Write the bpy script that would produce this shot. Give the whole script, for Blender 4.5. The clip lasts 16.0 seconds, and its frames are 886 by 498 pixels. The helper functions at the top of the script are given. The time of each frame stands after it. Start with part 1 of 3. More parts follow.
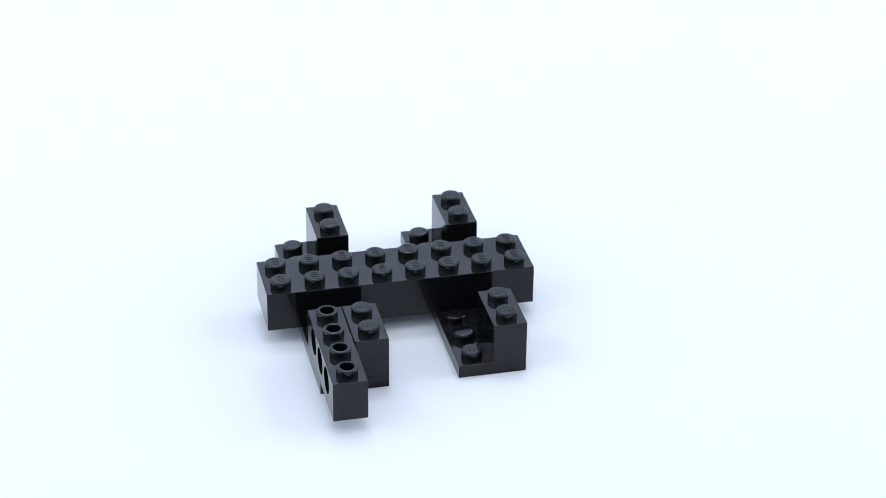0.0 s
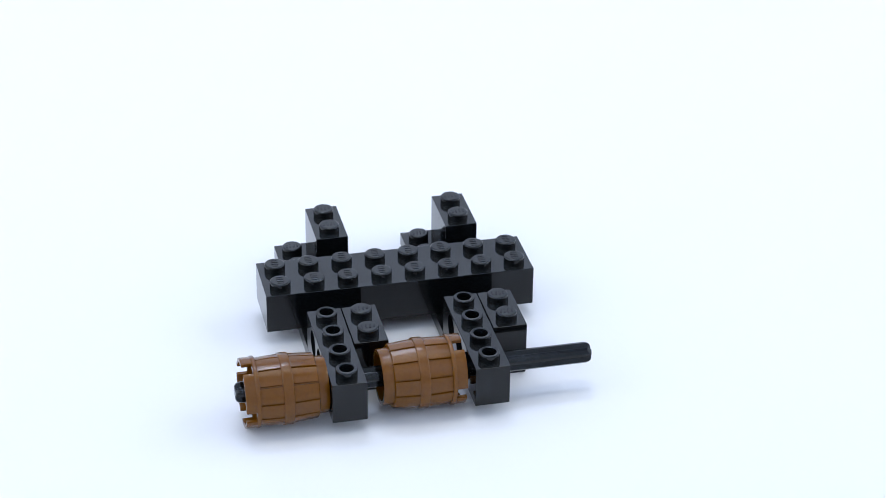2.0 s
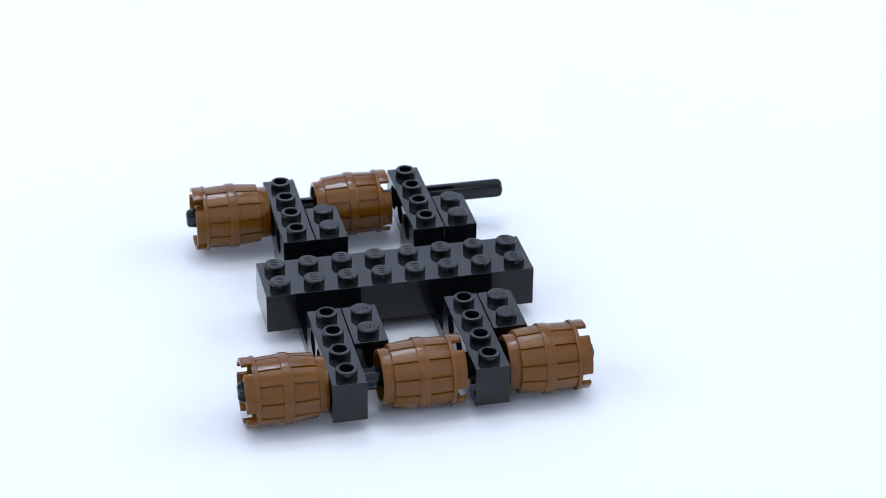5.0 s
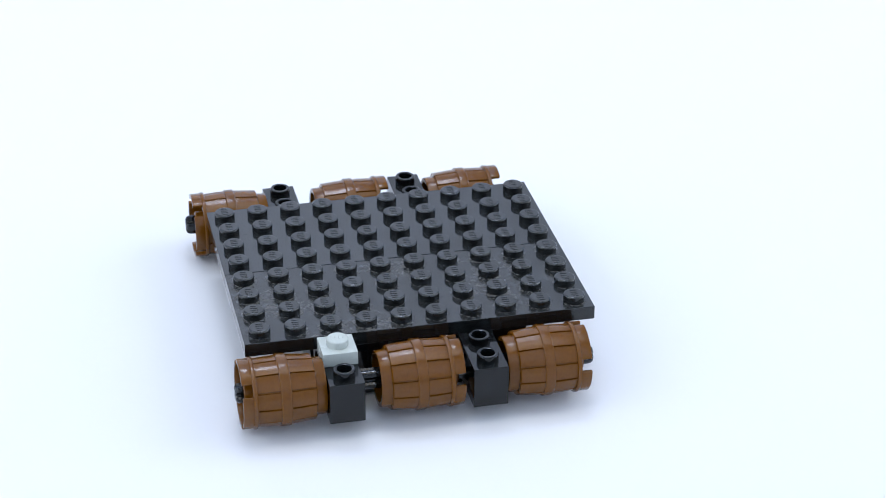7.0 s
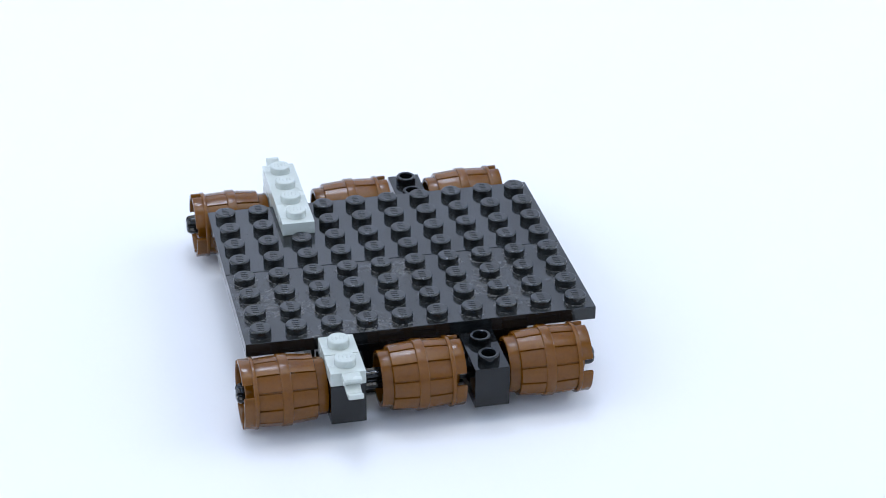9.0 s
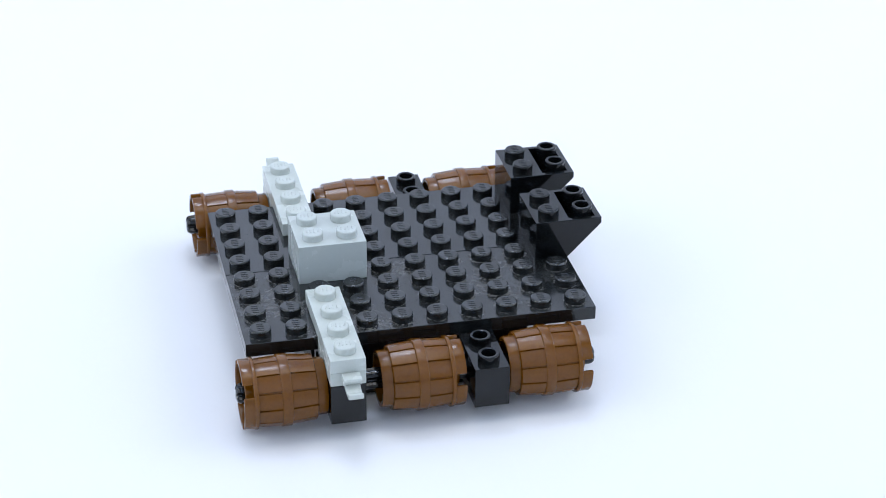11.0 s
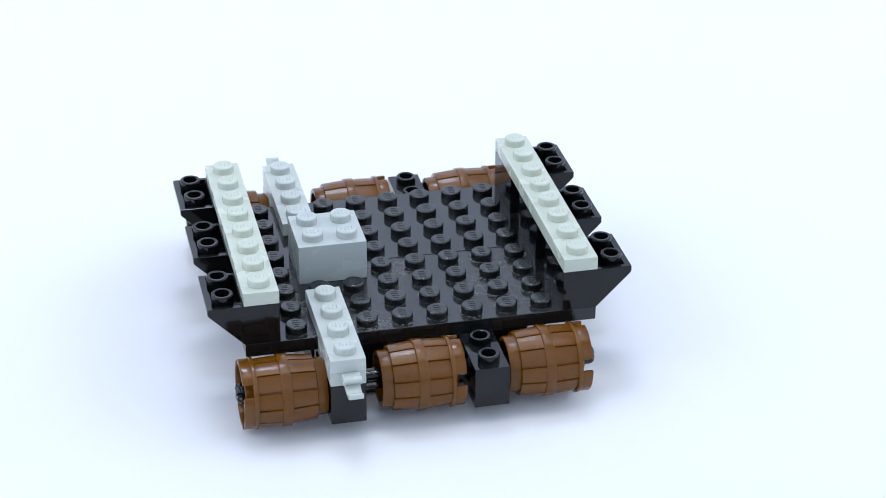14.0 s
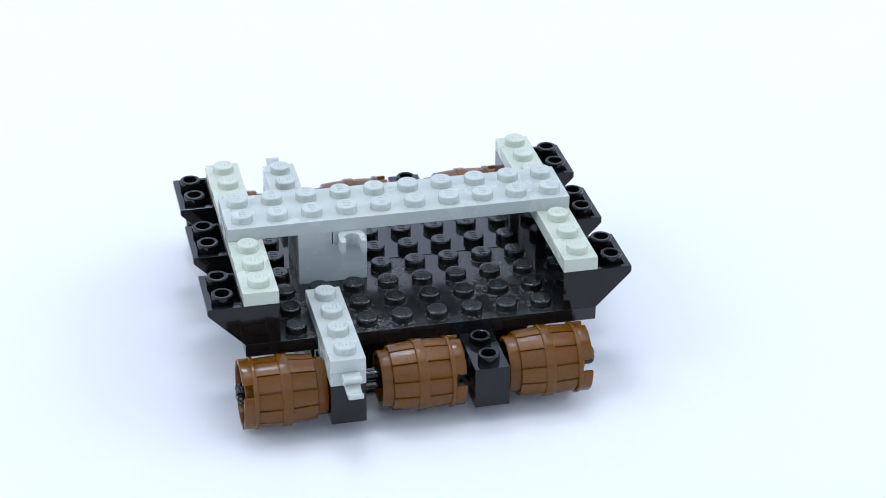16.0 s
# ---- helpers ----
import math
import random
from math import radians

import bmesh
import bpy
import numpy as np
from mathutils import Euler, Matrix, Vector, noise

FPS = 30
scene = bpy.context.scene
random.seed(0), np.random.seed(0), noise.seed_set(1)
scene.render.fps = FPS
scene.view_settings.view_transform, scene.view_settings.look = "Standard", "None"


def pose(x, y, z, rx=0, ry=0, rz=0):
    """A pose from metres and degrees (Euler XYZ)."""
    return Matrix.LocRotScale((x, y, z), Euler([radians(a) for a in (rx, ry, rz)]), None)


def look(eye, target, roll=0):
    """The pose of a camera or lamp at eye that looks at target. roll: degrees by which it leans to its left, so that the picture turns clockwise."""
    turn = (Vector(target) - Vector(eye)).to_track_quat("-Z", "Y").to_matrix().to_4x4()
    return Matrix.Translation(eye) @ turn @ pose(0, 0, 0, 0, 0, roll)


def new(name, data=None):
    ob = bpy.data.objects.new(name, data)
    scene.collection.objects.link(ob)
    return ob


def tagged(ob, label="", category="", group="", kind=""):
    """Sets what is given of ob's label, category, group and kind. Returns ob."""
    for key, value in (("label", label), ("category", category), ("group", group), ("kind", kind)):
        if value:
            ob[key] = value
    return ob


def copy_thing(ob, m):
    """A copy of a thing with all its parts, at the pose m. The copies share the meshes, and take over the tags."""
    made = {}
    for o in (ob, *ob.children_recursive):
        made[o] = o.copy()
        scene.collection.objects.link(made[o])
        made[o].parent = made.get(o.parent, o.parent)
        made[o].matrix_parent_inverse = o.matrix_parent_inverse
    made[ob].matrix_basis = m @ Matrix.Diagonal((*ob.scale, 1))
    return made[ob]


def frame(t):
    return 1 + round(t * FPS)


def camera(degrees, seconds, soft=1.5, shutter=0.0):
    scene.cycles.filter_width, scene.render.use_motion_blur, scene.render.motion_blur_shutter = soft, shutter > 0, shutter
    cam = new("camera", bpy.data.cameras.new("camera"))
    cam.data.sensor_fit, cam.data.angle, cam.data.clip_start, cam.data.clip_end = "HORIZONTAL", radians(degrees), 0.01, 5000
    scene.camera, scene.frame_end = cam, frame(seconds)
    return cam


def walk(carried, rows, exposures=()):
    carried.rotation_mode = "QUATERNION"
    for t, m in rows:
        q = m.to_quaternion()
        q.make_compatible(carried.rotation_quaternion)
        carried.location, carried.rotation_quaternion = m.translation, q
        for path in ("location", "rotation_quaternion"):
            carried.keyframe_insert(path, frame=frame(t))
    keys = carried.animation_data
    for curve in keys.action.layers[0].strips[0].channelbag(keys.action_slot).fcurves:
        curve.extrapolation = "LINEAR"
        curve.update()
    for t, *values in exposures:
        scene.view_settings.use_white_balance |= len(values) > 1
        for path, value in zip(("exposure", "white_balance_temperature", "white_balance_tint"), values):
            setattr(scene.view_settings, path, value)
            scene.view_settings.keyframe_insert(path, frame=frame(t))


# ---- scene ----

# Sizes of the building bricks: stud pitch, plate height, stud radius and height.
U, P, SR, SH = 0.008, 0.0032, 0.00242, 0.0018
MM = 0.001
END = 16.0
STEP = 1 / FPS

# ---- camera ----
cam = camera(22.45, END, 0.8)
EYE = pose(-0.05972, -0.43898, 0.27408, 60.778, -0.472, -12.754)
cam.data.dof.use_dof = True
cam.data.dof.focus_distance = 0.500
cam.data.dof.aperture_fstop = 42.0
walk(cam, [(0, EYE), (END, EYE)])

# ---- world and lights ----
world = bpy.data.worlds.new("world")
scene.world = world
world.use_nodes = True
world.node_tree.nodes["Background"].inputs[0].default_value = (0.75, 0.85, 1.0, 1)
world.node_tree.nodes["Background"].inputs[1].default_value = 0.3
scene.view_settings.exposure = -0.60


def softbox(name, eye, target, wide, high, power, colour):
    data = bpy.data.lights.new(name, "AREA")
    data.shape, data.size, data.size_y, data.energy, data.color = "RECTANGLE", wide, high, power, colour
    ob = new(name, data)
    ob.matrix_world = look(eye, target)
    return ob


softbox("softbox_west", (-0.74, -0.08, 0.42), (0.03, -0.04, 0.05), 1.10, 0.72, 6.6, (0.792, 0.872, 0.965))
softbox("softbox_east", (0.80, -0.08, 0.42), (0.03, -0.04, 0.05), 1.10, 0.72, 6.6, (0.792, 0.872, 0.965))
softbox("bulb_west", (-0.56, -0.02, 0.66), (0.03, 0.01, 0), 0.10, 0.10, 0.7, (0.90, 0.92, 0.86))
softbox("bulb_east", (0.62, -0.02, 0.66), (0.03, 0.01, 0), 0.10, 0.10, 0.7, (0.90, 0.92, 0.86))
softbox("softbox_roof", (0.02, 0.02, 1.14), (0.02, 0.0, 0), 0.80, 0.40, 3.8, (0.95, 0.93, 0.86))
# Added fill with no known source: lightens and cools the shade in front.
softbox("fill_front", (0.0, -0.74, 0.60), (0.0, 0.0, 0.0), 0.90, 0.90, 2.2, (0.68, 0.81, 1.0))
# Added lamp: brightens the unseen backdrop that the deck's top reflects.
softbox("fill_backdrop", (0.05, 0.45, 1.15), (0.05, 1.10, 0.50), 0.30, 0.30, 12.5, (0.70, 0.80, 0.99))


# ---- materials ----
def material(name, colour, rough, bump=0.0, bump_scale=900.0, vary=0.05, coat=0.0, spec=0.5, dust=0.0, dust_colour=(0.35, 0.36, 0.37), rings=False):
    """Plastic, paper or cloth: colour varied at two scales, fine relief, and dust or scuffs with a shape of their own."""
    m = bpy.data.materials.new(name)
    m.use_nodes = True
    nt = m.node_tree
    b = nt.nodes["Principled BSDF"]
    tc = nt.nodes.new("ShaderNodeTexCoord")
    n1 = nt.nodes.new("ShaderNodeTexNoise")
    n1.inputs["Scale"].default_value, n1.inputs["Detail"].default_value = 160.0, 6.0
    n2 = nt.nodes.new("ShaderNodeTexNoise")
    n2.inputs["Scale"].default_value, n2.inputs["Detail"].default_value = 1400.0, 3.0
    add = nt.nodes.new("ShaderNodeMath")
    add.operation = "ADD"
    for n in (n1, n2):
        nt.links.new(tc.outputs["Object"], n.inputs["Vector"])
    nt.links.new(n1.outputs["Fac"], add.inputs[0])
    nt.links.new(n2.outputs["Fac"], add.inputs[1])
    span = nt.nodes.new("ShaderNodeMapRange")
    span.inputs["From Min"].default_value, span.inputs["From Max"].default_value = 0.6, 1.4
    span.inputs["To Min"].default_value, span.inputs["To Max"].default_value = 1 - vary, 1 + vary
    nt.links.new(add.outputs[0], span.inputs["Value"])
    mul = nt.nodes.new("ShaderNodeVectorMath")
    mul.operation = "SCALE"
    mul.inputs[0].default_value = colour
    nt.links.new(span.outputs[0], mul.inputs["Scale"])
    base, rough_out = mul.outputs[0], None
    ro = nt.nodes.new("ShaderNodeMapRange")
    ro.inputs["From Min"].default_value, ro.inputs["From Max"].default_value = 0.3, 0.7
    ro.inputs["To Min"].default_value, ro.inputs["To Max"].default_value = rough * 0.85, rough * 1.2
    nt.links.new(n1.outputs["Fac"], ro.inputs["Value"])
    rough_out = ro.outputs[0]
    if dust > 0:
        big = nt.nodes.new("ShaderNodeTexNoise")
        big.inputs["Scale"].default_value, big.inputs["Detail"].default_value = 55.0, 2.0
        fine = nt.nodes.new("ShaderNodeTexNoise")
        fine.inputs["Scale"].default_value, fine.inputs["Detail"].default_value = 1100.0, 6.0
        fine.inputs["Roughness"].default_value = 0.75
        for n in (big, fine):
            nt.links.new(tc.outputs["Object"], n.inputs["Vector"])
        r1, r2 = nt.nodes.new("ShaderNodeMapRange"), nt.nodes.new("ShaderNodeMapRange")
        r1.inputs["From Min"].default_value, r1.inputs["From Max"].default_value = 0.42, 0.68
        r2.inputs["From Min"].default_value, r2.inputs["From Max"].default_value = 0.44, 0.74
        nt.links.new(big.outputs["Fac"], r1.inputs["Value"])
        nt.links.new(fine.outputs["Fac"], r2.inputs["Value"])
        both = nt.nodes.new("ShaderNodeMath")
        both.operation = "MULTIPLY"
        nt.links.new(r2.outputs[0], both.inputs[1])
        nt.links.new(r1.outputs[0], both.inputs[0])
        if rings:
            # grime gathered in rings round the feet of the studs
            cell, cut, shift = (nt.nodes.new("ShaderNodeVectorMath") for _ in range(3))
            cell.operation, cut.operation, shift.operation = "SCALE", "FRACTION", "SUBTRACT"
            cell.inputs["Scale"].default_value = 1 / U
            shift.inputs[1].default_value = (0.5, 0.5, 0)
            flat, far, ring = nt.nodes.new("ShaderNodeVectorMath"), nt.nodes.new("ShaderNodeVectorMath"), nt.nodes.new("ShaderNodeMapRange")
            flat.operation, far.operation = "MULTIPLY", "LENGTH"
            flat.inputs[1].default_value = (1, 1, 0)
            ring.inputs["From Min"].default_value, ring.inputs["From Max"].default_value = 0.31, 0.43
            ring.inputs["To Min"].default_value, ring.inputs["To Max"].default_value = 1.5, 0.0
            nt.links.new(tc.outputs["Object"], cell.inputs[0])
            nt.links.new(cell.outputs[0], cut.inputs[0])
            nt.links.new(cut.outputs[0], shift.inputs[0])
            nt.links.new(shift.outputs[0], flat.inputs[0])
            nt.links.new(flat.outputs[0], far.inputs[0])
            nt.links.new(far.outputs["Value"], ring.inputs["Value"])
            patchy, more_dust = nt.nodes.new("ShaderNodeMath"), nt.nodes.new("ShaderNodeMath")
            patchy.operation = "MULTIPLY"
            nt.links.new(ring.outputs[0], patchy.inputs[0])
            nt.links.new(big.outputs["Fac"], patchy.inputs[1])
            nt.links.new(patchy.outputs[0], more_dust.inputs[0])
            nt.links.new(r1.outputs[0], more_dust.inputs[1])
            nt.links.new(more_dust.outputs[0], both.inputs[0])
        amount = nt.nodes.new("ShaderNodeMath")
        amount.operation = "MULTIPLY"
        amount.inputs[1].default_value = dust
        faces, parts_of = nt.nodes.new("ShaderNodeNewGeometry"), nt.nodes.new("ShaderNodeSeparateXYZ")
        lying = nt.nodes.new("ShaderNodeMath")
        lying.operation, lying.use_clamp = "MULTIPLY", True
        nt.links.new(faces.outputs["Normal"], parts_of.inputs[0])
        nt.links.new(parts_of.outputs["Z"], lying.inputs[0])
        nt.links.new(both.outputs[0], lying.inputs[1])
        nt.links.new(lying.outputs[0], amount.inputs[0])
        mix = nt.nodes.new("ShaderNodeMix")
        mix.data_type = "RGBA"
        nt.links.new(amount.outputs[0], mix.inputs["Factor"])
        nt.links.new(base, mix.inputs[6])
        mix.inputs[7].default_value = (*dust_colour, 1)
        base = mix.outputs[2]
        more = nt.nodes.new("ShaderNodeMath")
        nt.links.new(rough_out, more.inputs[0])
        nt.links.new(amount.outputs[0], more.inputs[1])
        rough_out = more.outputs[0]
    nt.links.new(base, b.inputs["Base Color"])
    nt.links.new(rough_out, b.inputs["Roughness"])
    b.inputs["Specular IOR Level"].default_value = spec
    b.inputs["Coat Weight"].default_value = coat
    if bump > 0:
        n3 = nt.nodes.new("ShaderNodeTexNoise")
        n3.inputs["Scale"].default_value, n3.inputs["Detail"].default_value = bump_scale, 4.0
        nt.links.new(tc.outputs["Object"], n3.inputs["Vector"])
        bp = nt.nodes.new("ShaderNodeBump")
        bp.inputs["Strength"].default_value, bp.inputs["Distance"].default_value = bump, 0.0002
        nt.links.new(n3.outputs["Fac"], bp.inputs["Height"])
        nt.links.new(bp.outputs[0], b.inputs["Normal"])
    return m


BLACK = material("black_plastic", (0.0040, 0.0048, 0.0056), 0.07, 0.01, 400, 0.07, spec=0.36, dust=0.08)
# Black with base and reflection raised to carry the deck's brighter sheen.
RAISED_SHEEN = material("raised_sheen_black_plastic", (0.0070, 0.0082, 0.0090), 0.10, 0.015, 400, 0.1, spec=0.60, dust=0.16)
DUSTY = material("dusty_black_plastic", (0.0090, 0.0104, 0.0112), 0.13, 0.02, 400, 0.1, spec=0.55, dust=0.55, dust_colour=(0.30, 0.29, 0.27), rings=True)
BROWN = material("brown_plastic", (0.130, 0.0445, 0.0018), 0.15, 0.14, 4000, 0.16, spec=0.37)
PALE = material("pale_grey_plastic", (0.49, 0.52, 0.485), 0.25, 0.04, 600, 0.03)
AGED = material("yellowed_grey_plastic", (0.53, 0.565, 0.475), 0.25, 0.04, 600, 0.04)
STONE = material("bluish_grey_plastic", (0.46, 0.492, 0.47), 0.25, 0.04, 600, 0.03)
PAPER = material("white_paper", (0.771, 0.766, 0.782), 0.75, 0.08, 700, 0.006, spec=0.2)
# Cloth toned down, to dim what returns from behind the camera.
DIM = material("toned_down_cloth", (0.62, 0.68, 0.76), 0.9, 0.3, 900, 0.03, spec=0.1)
CLOTH = material("white_cloth", (0.70, 0.77, 0.88), 0.9, 0.3, 900, 0.03, spec=0.1)


# ---- mesh helpers ----
def finish(name, bm, mat, angle=15):
    me = bpy.data.meshes.new(name)
    bmesh.ops.recalc_face_normals(bm, faces=bm.faces)
    bm.to_mesh(me)
    bm.free()
    me.materials.append(mat)
    me.polygons.foreach_set("use_smooth", [True] * len(me.polygons))
    me.set_sharp_from_angle(angle=radians(angle))
    return me


def part(name, mesh, parent, m=None, label=""):
    """One mesh object under a thing or under a part."""
    ob = new(name, mesh)
    ob.parent = parent
    if m is not None:
        ob.matrix_basis = m
    return tagged(ob, label)


def thing(name, label, category, group=""):
    return tagged(new(name), label, category, group)


def lathe(profile, segments, axis="z", closed=False):
    """A turned shape from (radius, height) pairs."""
    bm = bmesh.new()
    rings = []
    for r, h in profile:
        if r <= 0:
            rings.append([bm.verts.new((0, 0, h) if axis == "z" else (h, 0, 0))])
            continue
        ring = []
        for k in range(segments):
            a = 2 * math.pi * k / segments
            c, s = r * math.cos(a), r * math.sin(a)
            ring.append(bm.verts.new((c, s, h) if axis == "z" else (h, c, s)))
        rings.append(ring)
    pairs = list(zip(rings, rings[1:]))
    if closed:
        pairs.append((rings[-1], rings[0]))
    for a, b in pairs:
        for k in range(segments):
            j = (k + 1) % segments
            if len(a) == 1 and len(b) == 1:
                continue
            if len(a) == 1:
                bm.faces.new((a[0], b[k], b[j]))
            elif len(b) == 1:
                bm.faces.new((a[k], a[j], b[0]))
            else:
                bm.faces.new((a[k], a[j], b[j], b[k]))
    return bm


def add_box(bm, x0, x1, y0, y1, z0, z1):
    v = [bm.verts.new((x, y, z)) for z in (z0, z1) for x, y in ((x0, y0), (x1, y0), (x1, y1), (x0, y1))]
    faces = [bm.faces.new([v[i] for i in f]) for f in ((3, 2, 1, 0), (4, 5, 6, 7), (0, 1, 5, 4), (1, 2, 6, 5), (2, 3, 7, 6), (3, 0, 4, 7))]
    return faces


def add_prism(bm, outline, y0, y1, plane="xz"):
    """A closed outline of (a, b) pairs pushed along the third axis."""
    def at(a, b, c):
        return {"xz": (a, c, b), "yz": (c, a, b), "xy": (a, b, c)}[plane]
    lo = [bm.verts.new(at(a, b, y0)) for a, b in outline]
    hi = [bm.verts.new(at(a, b, y1)) for a, b in outline]
    bm.faces.new(lo)
    bm.faces.new(hi[::-1])
    n = len(outline)
    for i in range(n):
        bm.faces.new((lo[i], lo[(i + 1) % n], hi[(i + 1) % n], hi[i]))


def soften(bm, width, segments=2, least=50):
    """Rounds the sharp edges."""
    bmesh.ops.recalc_face_normals(bm, faces=bm.faces)
    bm.normal_update()
    edges = [e for e in bm.edges if len(e.link_faces) == 2 and math.degrees(e.calc_face_angle(0)) > least]
    bmesh.ops.bevel(bm, geom=edges, offset=width, segments=segments, profile=0.5, affect="EDGES", clamp_overlap=True)


CLEAR = 0.10 * MM
ROUND = 0.12 * MM


def shell(nx, ny, nz):
    """A brick's body: hollow below, its walls 1.2 mm thick."""
    bm = bmesh.new()
    add_box(bm, CLEAR, nx * U - CLEAR, CLEAR, ny * U - CLEAR, 0, nz * P)
    soften(bm, ROUND)
    bm.faces.ensure_lookup_table()
    low = max((f for f in bm.faces if f.normal.z < -0.99), key=lambda f: f.calc_area())
    bmesh.ops.inset_region(bm, faces=[low], thickness=1.2 * MM, depth=0)
    got = bmesh.ops.extrude_face_region(bm, geom=[low])
    up = [g for g in got["geom"] if isinstance(g, bmesh.types.BMVert)]
    bmesh.ops.translate(bm, verts=up, vec=(0, 0, nz * P - 1.2 * MM))
    bmesh.ops.delete(bm, geom=[low], context="FACES")
    return bm


def stud_mesh(mat, turn=0):
    """A solid stud, whose top carries a raised mark of small bars."""
    bm = lathe([(SR, -0.1 * MM), (SR, SH - 0.45 * MM), *((SR - 0.40 * MM * (1 - math.cos(radians(a))), SH - 0.40 * MM * (1 - math.sin(radians(a)))) for a in range(0, 91, 15)), (SR - 0.45 * MM, SH), (0, SH)], 36)
    c, s = math.cos(radians(turn)), math.sin(radians(turn))
    for k in range(4):
        a = (k - 1.5) * 0.86 * MM
        w, h = 0.20 * MM, (0.82 if k in (1, 2) else 0.70) * MM
        hi, lo = [], []
        for dx, dy in ((-1, -1), (1, -1), (1, 1), (-1, 1)):
            for out, z, ring in ((0.0, -0.02, lo), (-0.08, 0.11, hi)):
                x, y = a + dx * (w + out * MM) + 0.12 * dy * h, dy * (h + out * MM)
                ring.append(bm.verts.new((c * x - s * y, s * x + c * y, SH + z * MM)))
        bm.faces.new(hi)
        for i in range(4):
            bm.faces.new((lo[i], lo[(i + 1) % 4], hi[(i + 1) % 4], hi[i]))
    return finish("stud", bm, mat, 40)


def tube_stud_mesh(mat, below=2.5 * MM):
    """A hollow stud, open far down into its brick."""
    r = 1.58 * MM
    bm = lathe([(SR, -below), (SR, SH - 0.31 * MM), (SR, SH - 0.26 * MM), (SR - 0.04 * MM, SH - 0.13 * MM), (SR - 0.12 * MM, SH - 0.04 * MM), (SR - 0.22 * MM, SH), (SR - 0.26 * MM, SH), (r + 0.16 * MM, SH),
                (r + 0.04 * MM, SH - 0.05 * MM), (r, SH - 0.17 * MM), (r, -below), (0, -below)], 36)
    return finish("hollow_stud", bm, mat, 40)


STUDS = {}


def stud(mat, turn):
    key = (mat.name, turn)
    if key not in STUDS:
        STUDS[key] = stud_mesh(mat, turn)
    return STUDS[key]


def put_studs(ob, mat, nx, ny, z, turn):
    for j in range(ny):
        for i in range(nx):
            part("stud", stud(mat, turn), ob, pose((i + 0.5) * U, (j + 0.5) * U, z))


def brick(name, label, category, mat, nx, ny, nz, turn=0, group=""):
    """A plain brick or plate of nx by ny studs, nz plates high; its pose is its lower corner."""
    ob = thing(name, label, category, group)
    part("body", finish("body", shell(nx, ny, nz), mat), ob)
    put_studs(ob, mat, nx, ny, nz * P, turn)
    return ob


